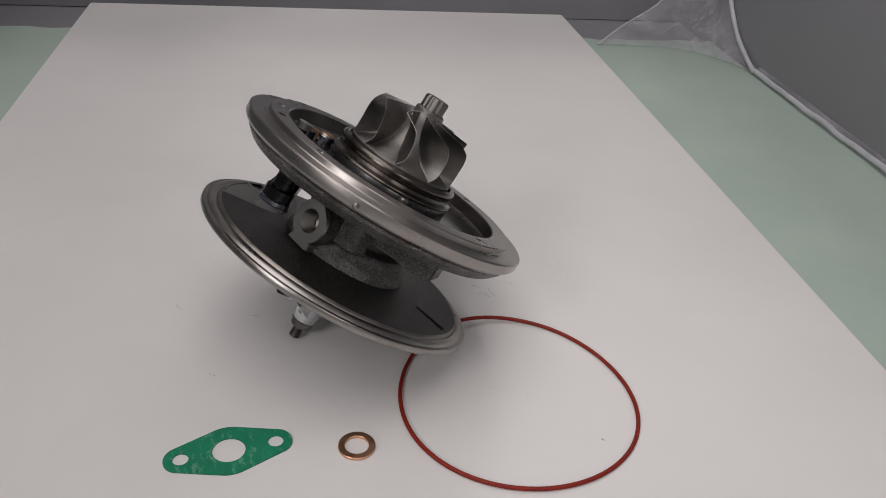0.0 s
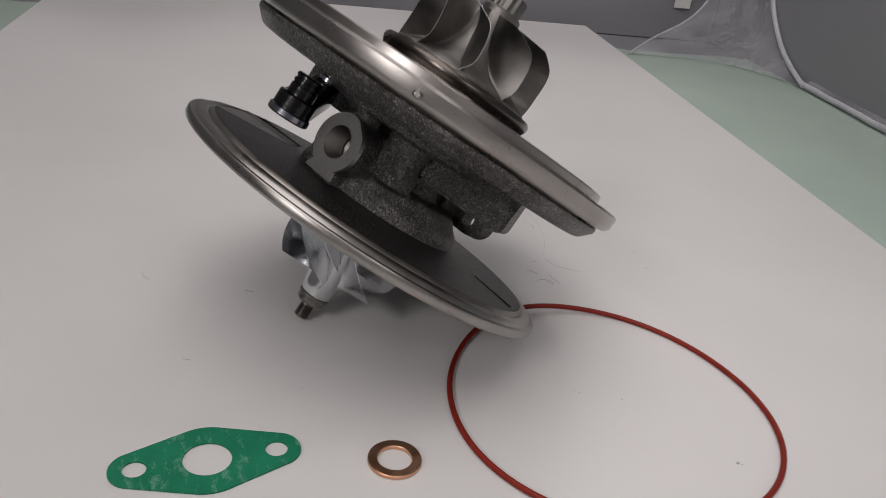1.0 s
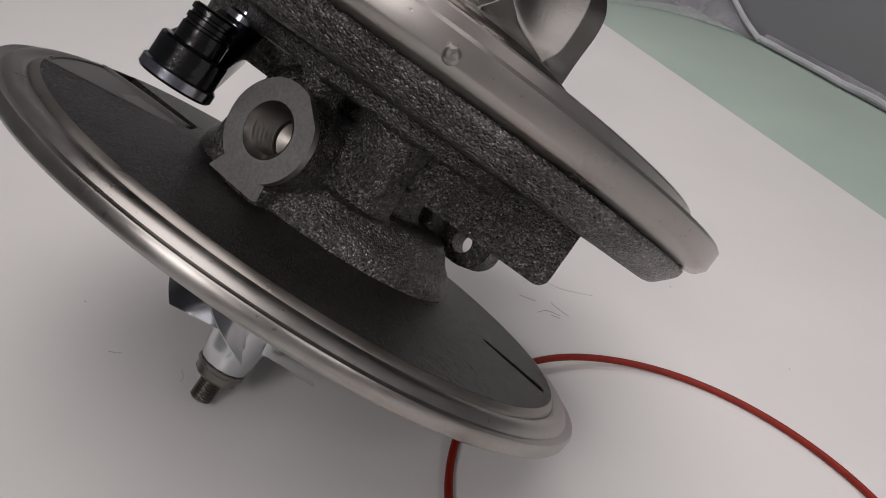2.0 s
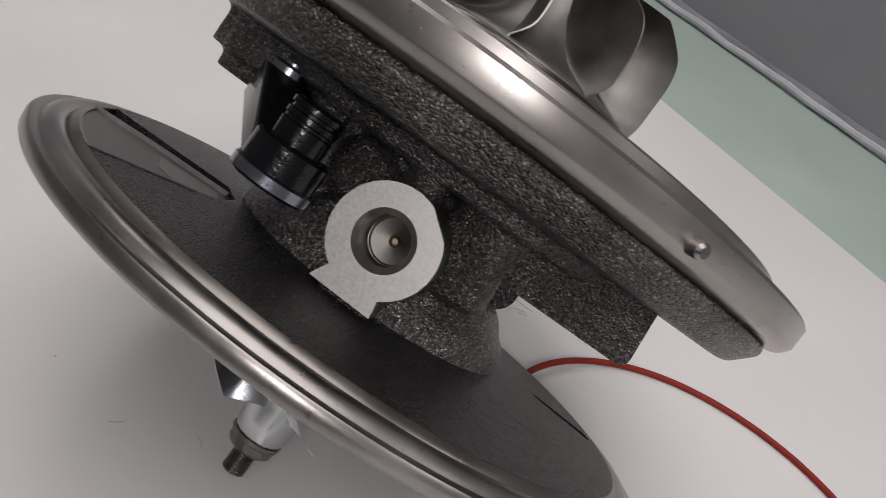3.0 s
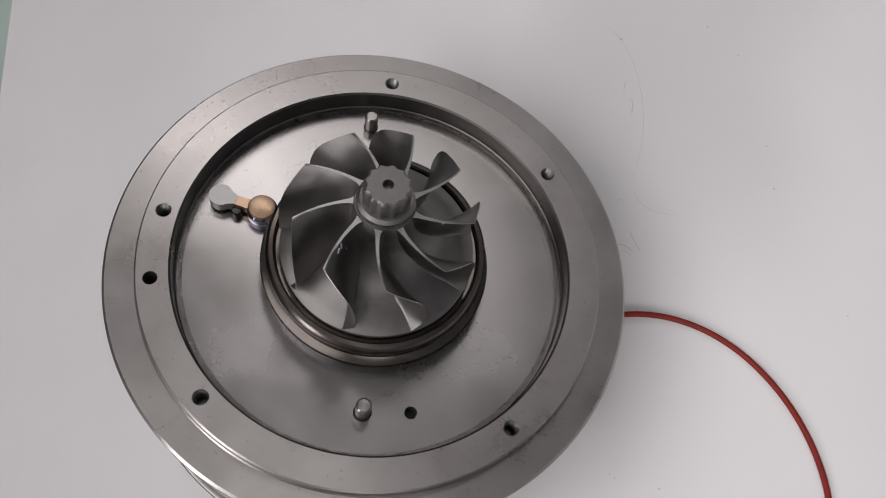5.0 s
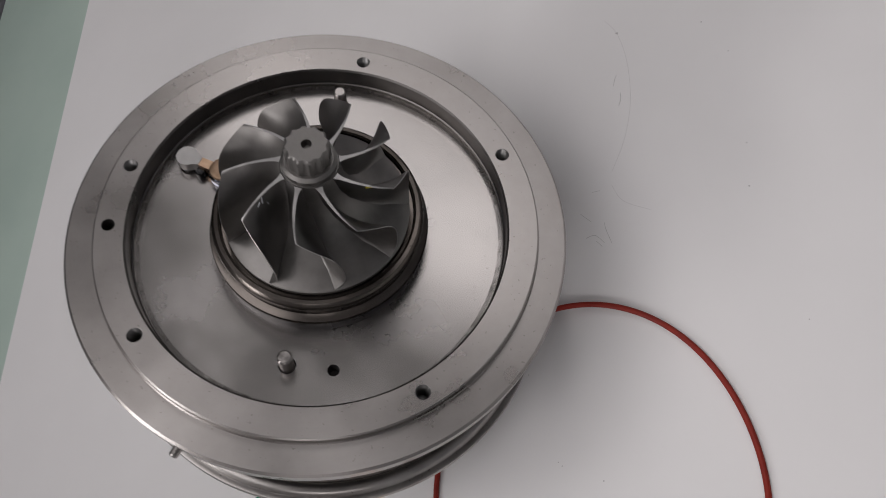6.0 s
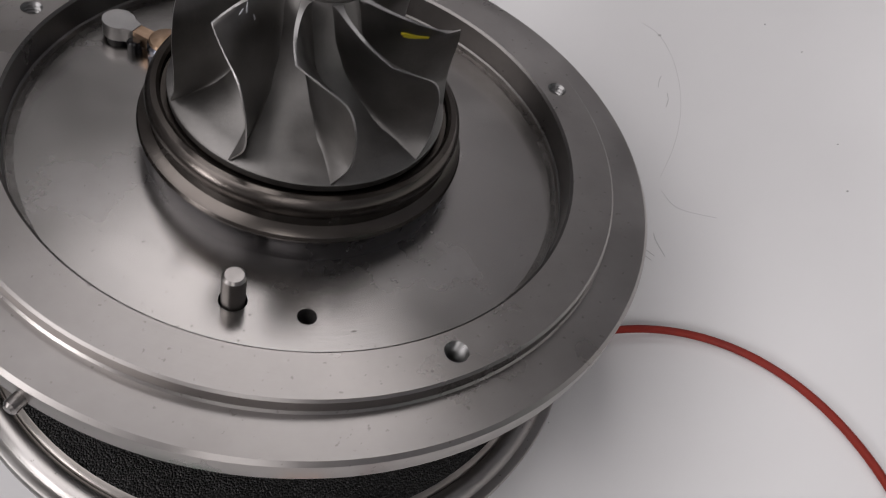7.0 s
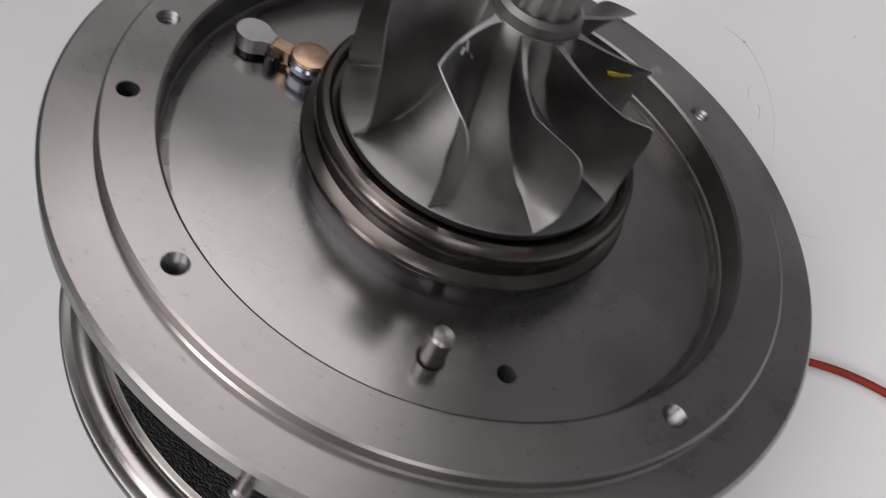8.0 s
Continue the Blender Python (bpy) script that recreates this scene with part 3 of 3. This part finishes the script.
first = part("blade", blade(HUB, TIP, HUB_A, TIP_A, 0.66), ALLOY, wheel, "", 50)
first.data.materials.append(GROUND)
for k in range(1, 9):
    ob = new("blade", first.data)
    ob.parent = wheel
    ob.rotation_euler = (0, 0, radians(40 * k))



def smear(name, at, normal, along, length, width, material, label=""):
    """A thin daub of colour lying on a blade."""
    n = Vector(normal).normalized()
    u = (Vector(along) - n * n.dot(Vector(along))).normalized()
    v = n.cross(u)
    loop = []
    for i in range(18):
        a = 2 * math.pi * i / 18
        wob = 1 + 0.22 * math.sin(3 * a + length * 5)
        loop.append((length / 2 * math.cos(a) * wob, width / 2 * math.sin(a) * wob))
    bm = slab([loop], -0.3, 0.16)
    bmesh.ops.transform(bm, matrix=Matrix(((u.x, v.x, n.x, at[0]), (u.y, v.y, n.y, at[1]), (u.z, v.z, n.z, at[2]), (0, 0, 0, 1))), verts=bm.verts)
    return part(name, bm, material, wheel, label)


smear("marker_dab", (15.4, -6.2, 119.8), (0.08, -0.92, -0.38), (1, 0.1, -0.2), 5.2, 1.1, DAB, "dab of yellow marker paint")
for at, along, length in (((-13.1, -7.62, 123.78), (0.3, 0.3, 0.9), 1.6), ((-14.0, -8.6, 123.7), (0.6, 0.2, 0.5), 1.2), ((-12.0, -7.45, 122.3), (-0.5, 0.4, 1), 1.5)):
    smear("scuff", at, (0.58, -0.62, 0.52), along, length, 0.22, CHALK)

# the fluted end of the wheel
bm = bmesh.new()
lathe([(7.1, 125.4), (7.15, 127.4), (6.3, 128.2), (0, 128.2)], 48, bm)
n = 96
low = [bm.verts.new(polar(5.5 + 0.32 * max(-0.6, math.cos(12 * 2 * math.pi * i / n)), 360 * i / n, 128.0)) for i in range(n)]
up = [bm.verts.new(v.co + Vector((0, 0, 5.6))) for v in low]
top = [bm.verts.new(Vector((v.co.x * 0.9, v.co.y * 0.9, 134.3))) for v in low]
rim = [bm.verts.new(polar(1.35, 360 * i / n, 134.3)) for i in range(n)]
pit = [bm.verts.new(polar(0.9, 360 * i / n, 132.4)) for i in range(n)]
for a, b in ((low, up), (up, top), (top, rim), (rim, pit)):
    for i in range(n):
        bm.faces.new((a[i], a[(i + 1) % n], b[(i + 1) % n], b[i]))
bm.faces.new(pit)
bmesh.ops.recalc_face_normals(bm, faces=bm.faces)
part("wheel_nut", bm, ALLOY, wheel, "fluted round wheel end with centre mark")

# ---- cast bearing housing ----
lathe_collar = [(0, 47.5), (31.2, 48.5), (30.6, 53.4), (29.6, 55.0), (27.8, 56.4), (26.4, 58.6), (24.5, 60.4), (0, 61.8)]
bm = lathe(lathe_collar, 64, None, False, Matrix.Translation((0, -0.5, 0)))
lathe([(0, 48), (27, 48.5), (22, 53), (19, 58), (16.5, 63), (16.5, 69), (19, 74.5), (26, 79.0), (52, 79.4), (62.8, 79.4), (64.4, 79.9), (68.1, 83.8), (68.3, 85.4), (51.5, 85.4), (50.8, 82.4), (0, 82.4)], 96, bm)
BN = Vector((math.cos(radians(-163.5)), math.sin(radians(-163.5)), 0))  # outward from the oil inlet
BT = Vector((0.284, -0.959, 0))
BOSS = Matrix(((BT.x, 0, BN.x, 0), (BT.y, 0, BN.y, 0), (0, 1, 0, 0), (0, 0, 0, 1)))  # local: along the face, up, outward
# inlet neck
lathe([(6.3, 14), (9.4, 14), (9.6, 35.3), (6.3, 35.3)], 48, bm, True, BOSS @ Matrix.Translation((3.9, 62.7, 0)))
block(-2.0, 9.0, 49, 55.5, 16, 35.2, 1, BOSS, bm)
# lug under the far side of the flange
block(18, 54.0, -7, 9, 67.8, 84, 3.6, pose(0, 0, 0, 0, 0, 112), bm)
# neck's shoulder, nub and the rib under the flange
lathe([(0, 12), (7.5, 12), (6.6, 26), (5, 28.5), (0, 29)], 32, bm, False, BOSS @ Matrix.Translation((-8.6, 56.6, 0)))
lathe([(0, 8), (8.2, 8), (7.6, 20), (5.4, 23), (0, 24)], 32, bm, False, BOSS @ Matrix.Translation((-10, 67.5, 0)))
lathe([(0, -3.8), (2.7, -2.7), (3.8, 0), (2.7, 2.7), (0, 3.8)], 16, bm, False, Matrix.Translation((-29.5, -12.2, 76)))
lathe([(31.5, 76), (34, 75.2), (36.5, 76), (37.5, 82), (30.5, 82)], 72, bm, True)
# web between neck and flange
lathe([(0, 14), (15, 14), (13, 29), (0, 29)], 32, bm, False, Matrix(((BT.x, 0, -BN.x, 0), (BT.y, 0, -BN.y, 0), (0, 1, 0, 0), (0, 0, 0, 1))) @ Matrix.Translation((0, 63, 0)))
lathe([(0, 58), (8, 60), (7, 70), (9.5, 82), (0, 82)], 24, bm, False, Matrix.Translation((-14, -20, 0)))
lathe([(0, 69), (4, 70), (4, 75), (7, 82), (0, 82)], 24, bm, False, Matrix.Translation((-26, -10, 0)))
bmesh.ops.recalc_face_normals(bm, faces=bm.faces)
housing = part("bearing_housing", bm, CAST, core, "rough black-grey cast iron bearing housing")
rm = housing.modifiers.new("weld", "REMESH")
rm.mode, rm.voxel_size, rm.use_smooth_shade = "VOXEL", 0.0007, True
sm = housing.modifiers.new("soften", "SMOOTH")
sm.factor, sm.iterations = 0.5, 8


def wall_lug():
    """The flat-faced lug under the flange, its corners rounded, its face leaning in towards the top."""
    loop = [(0, 82.5), (0, 67.4)]
    for cx, cz, a0 in ((0.9, 67.8, 180), (31.0, 69.4, 270)):
        r = 0.9 if cx < 5 else 2.5
        loop += [(cx + r * math.cos(radians(a0 + 15 * i)), cz + r * math.sin(radians(a0 + 15 * i))) for i in range(7)]
    loop += [(33.5, 82.5)]
    bm = slab([loop[:1] + loop[2:]], -13, 0)
    edge = [e for e in bm.edges if all(abs(v.co.z) < 0.01 for v in e.verts) and any(abs(f.normal.z) < 0.5 for f in e.link_faces)]
    bmesh.ops.bevel(bm, geom=edge, offset=1.2, segments=3, affect="EDGES")
    d = Vector((20.4, -26.2, 0)).normalized()
    out = Vector((-0.79, -0.61, 0))
    for v in bm.verts:
        lean = -3.4 * (v.co.y - 66.9) / 15.6 if v.co.z > -2 else 0
        v.co = Vector((-10.2, -24.4, 0)) + d * v.co.x + out * (v.co.z + lean) + Vector((0, 0, v.co.y))
    bmesh.ops.recalc_face_normals(bm, faces=bm.faces)
    return bm


part("lug", wall_lug(), CAST, housing, "flat-faced cast lug", 40)

outline = []
for i in range(61):
    a = -60 + 298 * i / 60
    x, y = 9.8 * math.cos(radians(a)), 9.8 * math.sin(radians(a))
    over = x * 0.62 + y * 0.785 - 9.35  # a flat ground on the upper corner
    if over > 0:
        x, y = x - 0.62 * over, y - 0.785 * over
    outline.append((3.9 + x, 62.7 + y))
outline += [(-2.1, 52.9), (-2.9, 51.4), (-2.9, 51.1), (9.3, 51.1), (9.1, 52.5), (8.95, 53.3)]
face = part("oil_inlet", slab([outline, circle(3.9, 62.7, 5.5, 40)], 35.1, 36.7, m=BOSS), BOSS_FACE, core, "bright machined oil inlet face", 30)
ob = part("thread", bore(5.1, 9.2, True, 0.4, 1.25, 0.75), STEEL_DARK, face, "dark threaded bore")
ob.matrix_local = Matrix.Translation((BOSS @ Vector((3.9, 62.7, 36.65))) / 1000) @ BOSS.to_3x3().to_4x4()

ob = part("bore_floor", lathe([(4.9, 0.9), (4.3, 0.8), (4.0, 0.4), (1.05, -0.55), (0.98, -1.2), (0, -1.2)], 48), STEEL_DARK, face, "drilled conical bore bottom")
ob.matrix_local = Matrix.Translation((BOSS @ Vector((3.9, 62.7, 28.2))) / 1000) @ BOSS.to_3x3().to_4x4()
ob = part("oil_jet", lathe([(0, -2.4), (0.5, -2.4), (0.5, -0.3), (0.65, 0), (0.9, -0.2), (1.0, -0.8), (1.0, -3), (0, -3)], 24), BRASS, face, "tiny brass oil jet")
ob.matrix_local = Matrix.Translation((BOSS @ Vector((3.9, 62.7, 27.85))) / 1000) @ BOSS.to_3x3().to_4x4()

# oil drain flange on the far side
DRAIN = Matrix(((BT.x, 0, -BN.x, 0), (BT.y, 0, -BN.y, 0), (0, 1, 0, 0), (0, 0, 0, 1)))
pts = []
for cx, a0, a1 in ((19.5, -90, 90), (-19.5, 90, 270)):
    pts += [(cx + 6.8 * math.cos(radians(a0 + (a1 - a0) * i / 14)), 62.6 + 5.8 * math.sin(radians(a0 + (a1 - a0) * i / 14))) for i in range(15)]
part("drain_flange", slab([pts, circle(18.6, 62, 2.6), circle(-18.6, 62, 2.6)], 26.5, 33, m=DRAIN), CAST, core, "rough cast oil drain flange", 40)

# ---- black lever beside the inlet ----
PIN_X, PIN_Y = -44.7, 2.7
bm = bmesh.new()
for cx, cy, z, r in ((PIN_X, PIN_Y, 61.2, 6.3), (PIN_X + 1.6, PIN_Y + 2.6, 66.0, 6.2), (-28.0, 24.6, 74.6, 5.2), (-28.0, 24.6, 67.6, 5.0)):
    for i in range(28):
        q = polar(r, 360 * i / 28)
        bm.verts.new((cx + q.x, cy + q.y, z))
bmesh.ops.convex_hull(bm, input=bm.verts)
bmesh.ops.delete(bm, geom=[v for v in bm.verts if not v.link_faces], context="VERTS")
lever = part("lever", bm, BLACK, core, "oily black adjusting lever", 30)
PIN_AT = Matrix.Translation((PIN_X, PIN_Y, 0))
part("lever_head", lathe([(0, 73.5), (3.6, 73.5), (4.1, 74.2), (4.1, 75.9), (3.7, 76.4), (2.4, 76.5), (2.4, 77.0), (0, 77.0)], 32, m=Matrix.Translation((-27.4, 25.0, 0))), BLUED, lever, "small blued steel pivot head")
part("lever_disc", lathe([(0, 59.2), (6.7, 59.2), (7.2, 59.7), (7.2, 61.4), (6.8, 61.8), (0, 61.8)], 48, m=PIN_AT), BLUED, lever, "blued steel disc")
part("lever_pin", lathe([(0, 61.6), (6.6, 61.6), (6.6, 66.4), (6.2, 66.9), (4.6, 67.0), (4.6, 70.1), (4.3, 70.3), (4.3, 70.8), (4.6, 71.0), (4.6, 71.9), (4.2, 72.1), (4.2, 72.6), (4.6, 72.8), (4.6, 73.7), (4.0, 74.2), (0, 74.4)], 48, m=PIN_AT), BLACK, lever, "stepped oily black pin")

# ---- compressor side ----
cwheel = part("compressor_wheel", lathe([(0, 9.6), (5.2, 9.6), (5.6, 10.2), (6.3, 14), (6.7, 18), (7.6, 24), (10, 30), (15, 36), (23, 40.5), (23.5, 42), (0, 42)], 64), ALU, core, "bright milled aluminium compressor wheel")
C_HUB = [(6.5, 17.5), (7.4, 24), (10, 30), (15, 36), (23, 40)]
C_TIP = [(20.5, 19.2), (21.3, 24), (22.6, 30), (24.5, 35), (27, 38)]
S_HUB = [(8.2, 25.5), (10, 30), (15, 36), (23, 40)]
S_TIP = [(20.8, 25.7), (22.4, 30), (24.5, 35), (27, 38)]
cb = part("blade", blade(C_HUB, C_TIP, [-122, -146, -164, -176, -184], [-122, -147, -166, -177, -184], 0.7), ALU, cwheel, "", 50)
cb.data.materials.append(ALU)
for k in range(1, 6):
    ob = new("blade", cb.data)
    ob.parent = cwheel
    ob.rotation_euler = (0, 0, radians(60 * k))
sb = part("splitter_blade", blade(S_HUB, S_TIP, [-118, -133, -146, -154], [-118, -135, -147, -154], 0.7), ALU, cwheel, "", 50)
sb.data.materials.append(ALU)
for k in range(1, 6):
    ob = new("splitter_blade", sb.data)
    ob.parent = cwheel
    ob.rotation_euler = (0, 0, radians(60 * k))
prof = [(0, 0)]
z = 0.0
while z < 5.2:
    prof += [(2.2, z), (2.6, z + 0.35)]
    z += 0.7
part("shaft_end", lathe(prof + [(2.5, 5.6), (2.5, 6.5), (0, 6.5)], 32), STEEL_DARK, core, "threaded steel shaft end")
bm = lathe([(0, 6.0), (4.4, 6.0), (5.2, 6.7), (5.2, 8.4), (5.8, 8.8), (5.8, 9.7), (0, 9.7)], 12)
part("shaft_nut", bm, STEEL_DARK, core, "dark steel shaft nut")

# ---- loose parts on the board ----
pts = []
for i in range(160):
    a = 2 * math.pi * i / 160
    r = 55.42 - 1.47 * math.cos(2 * a) - 0.95 * math.sin(2 * a) + 0.65 * math.cos(3 * a) - 0.78 * math.sin(3 * a)
    pts.append((40.46 + r * math.cos(a), 273.67 + r * math.sin(a), 0.95 + 2.0 * math.exp(-(((math.degrees(a) - 122) / 26) ** 2))))
ring = finish("sealing_ring", tube(pts, 0.95, 12, True), RUBBER)
tagged(ring, "thin red-brown silicone sealing ring lying on the white board", "ring")

w = finish("copper_washer", lathe([(5.1, 0.1), (5.0, 0.3), (5.0, 1.2), (5.2, 1.4), (7.6, 1.4), (7.8, 1.2), (7.8, 0.3), (7.6, 0.1)], 64, closed=True), COPPER)
w.location = (-0.02814, 0.2344, 0)
tagged(w, "flat copper sealing washer lying on the white board", "washer")

g = Vector((-62.0, 233.9)) - Vector((-97.6, 219.8))
ga = math.degrees(math.atan2(g.y, g.x))
half = g.length / 2


def gasket_outline():
    pts = []
    for cx, r, a0, a1 in ((half, 6.9, -62, 62), (0, 13.4, 68, 112), (-half, 6.9, 118, 242), (0, 13.4, 248, 292)):
        pts += [(cx + r * math.cos(radians(a0 + (a1 - a0) * i / 12)), r * math.sin(radians(a0 + (a1 - a0) * i / 12))) for i in range(13)]
    return pts


gk = finish("flange_gasket", slab([gasket_outline(), circle(0, 0, 6.7, 40), circle(half, 0, 3.2), circle(-half, 0, 3.2)], 0.1, 0.7), GASKET, None, "", 30)
gk.matrix_world = pose((-97.6 - 62.0) / 2000, (219.8 + 233.9) / 2000, 0, 0, 0, ga)
tagged(gk, "green paper flange gasket with one large and two small holes", "gasket")


# ---- dust, hairs and fine scratches on the board ----
def hair(pts, r=0.05, label="thin curved dark hair lying on the white board"):
    smooth = [tuple(lerp([(x, y, 0.09) for x, y in pts], i / 14)) for i in range(15)]
    return tagged(finish("hair", tube(smooth, r * 0.75, 5), SCUFF), label, "hair", "hairs on the board")


hair([(12.0, 438.3), (18.2, 432.7), (24.4, 421.0), (28.7, 405.6), (29.3, 390.9), (27.2, 378.7)])
hair([(28.2, 373.9), (33.4, 368.5), (43.5, 366.1)])
hair([(24.2, 409.0), (24.9, 406.6), (24.7, 403.8)], 0.12)
hair([(21.4, 415.8), (21.1, 414.2), (21.2, 411.5)], 0.1)
hair([(21.6, 370.7), (24.2, 371.6)], 0.08)
hair([(28.4, 360.2), (29.3, 358.0), (32.4, 353.3)], 0.1)
hair([(22.9, 353.9), (26.0, 355.3), (29.8, 353.1)], 0.1)
hair([(18.9, 362.6), (20.6, 361.6), (23.6, 360.0)], 0.1)
hair([(26.9, 353.3), (29.3, 351.7)], 0.1)
hair([(-131.9, 325.5), (-130.2, 321.9), (-127.4, 320.2)], 0.1)
hair([(-91.2, 320.0), (-89.3, 319.7), (-88.1, 319.8)], 0.14)
hair([(-73.5, 315.2), (-72.7, 312.7), (-73.0, 310.8)], 0.08)
hair([(-100.9, 273.0), (-99.8, 272.6), (-97.6, 272.4)], 0.1)


def speck(x, y, r):
    bm = bmesh.new()
    bmesh.ops.create_icosphere(bm, subdivisions=1, radius=r)
    for v in bm.verts:
        v.co = Vector((v.co.x * random.uniform(0.7, 1.4) + x, v.co.y * random.uniform(0.7, 1.2) + y, v.co.z * 0.5 + r * 0.45))
    return tagged(finish("crumb", bm, SCUFF), "tiny dark crumb of dirt lying on the white board", "crumb", "crumbs on the board")


for x, y, r in ((77.2, 249.5, 0.55), (78.2, 249.1, 0.3), (31.1, 277.6, 0.22), (45.5, 276.3, 0.25), (29.5, 278.4, 0.2), (18.2, 432.7, 0.5), (73.6, 376.5, 0.3), (70.5, 391.3, 0.3), (-31.4, 480.2, 0.3), (48.3, 436.0, 0.3), (-101.4, 339.6, 0.25), (-60.0, 263.7, 0.2), (12.8, 304.1, 0.2), (-140.6, 292.8, 0.2), (96.9, 336.1, 0.25), (59.3, 424.5, 0.25), (-19.6, 240.7, 0.15)):
    speck(x, y, r)
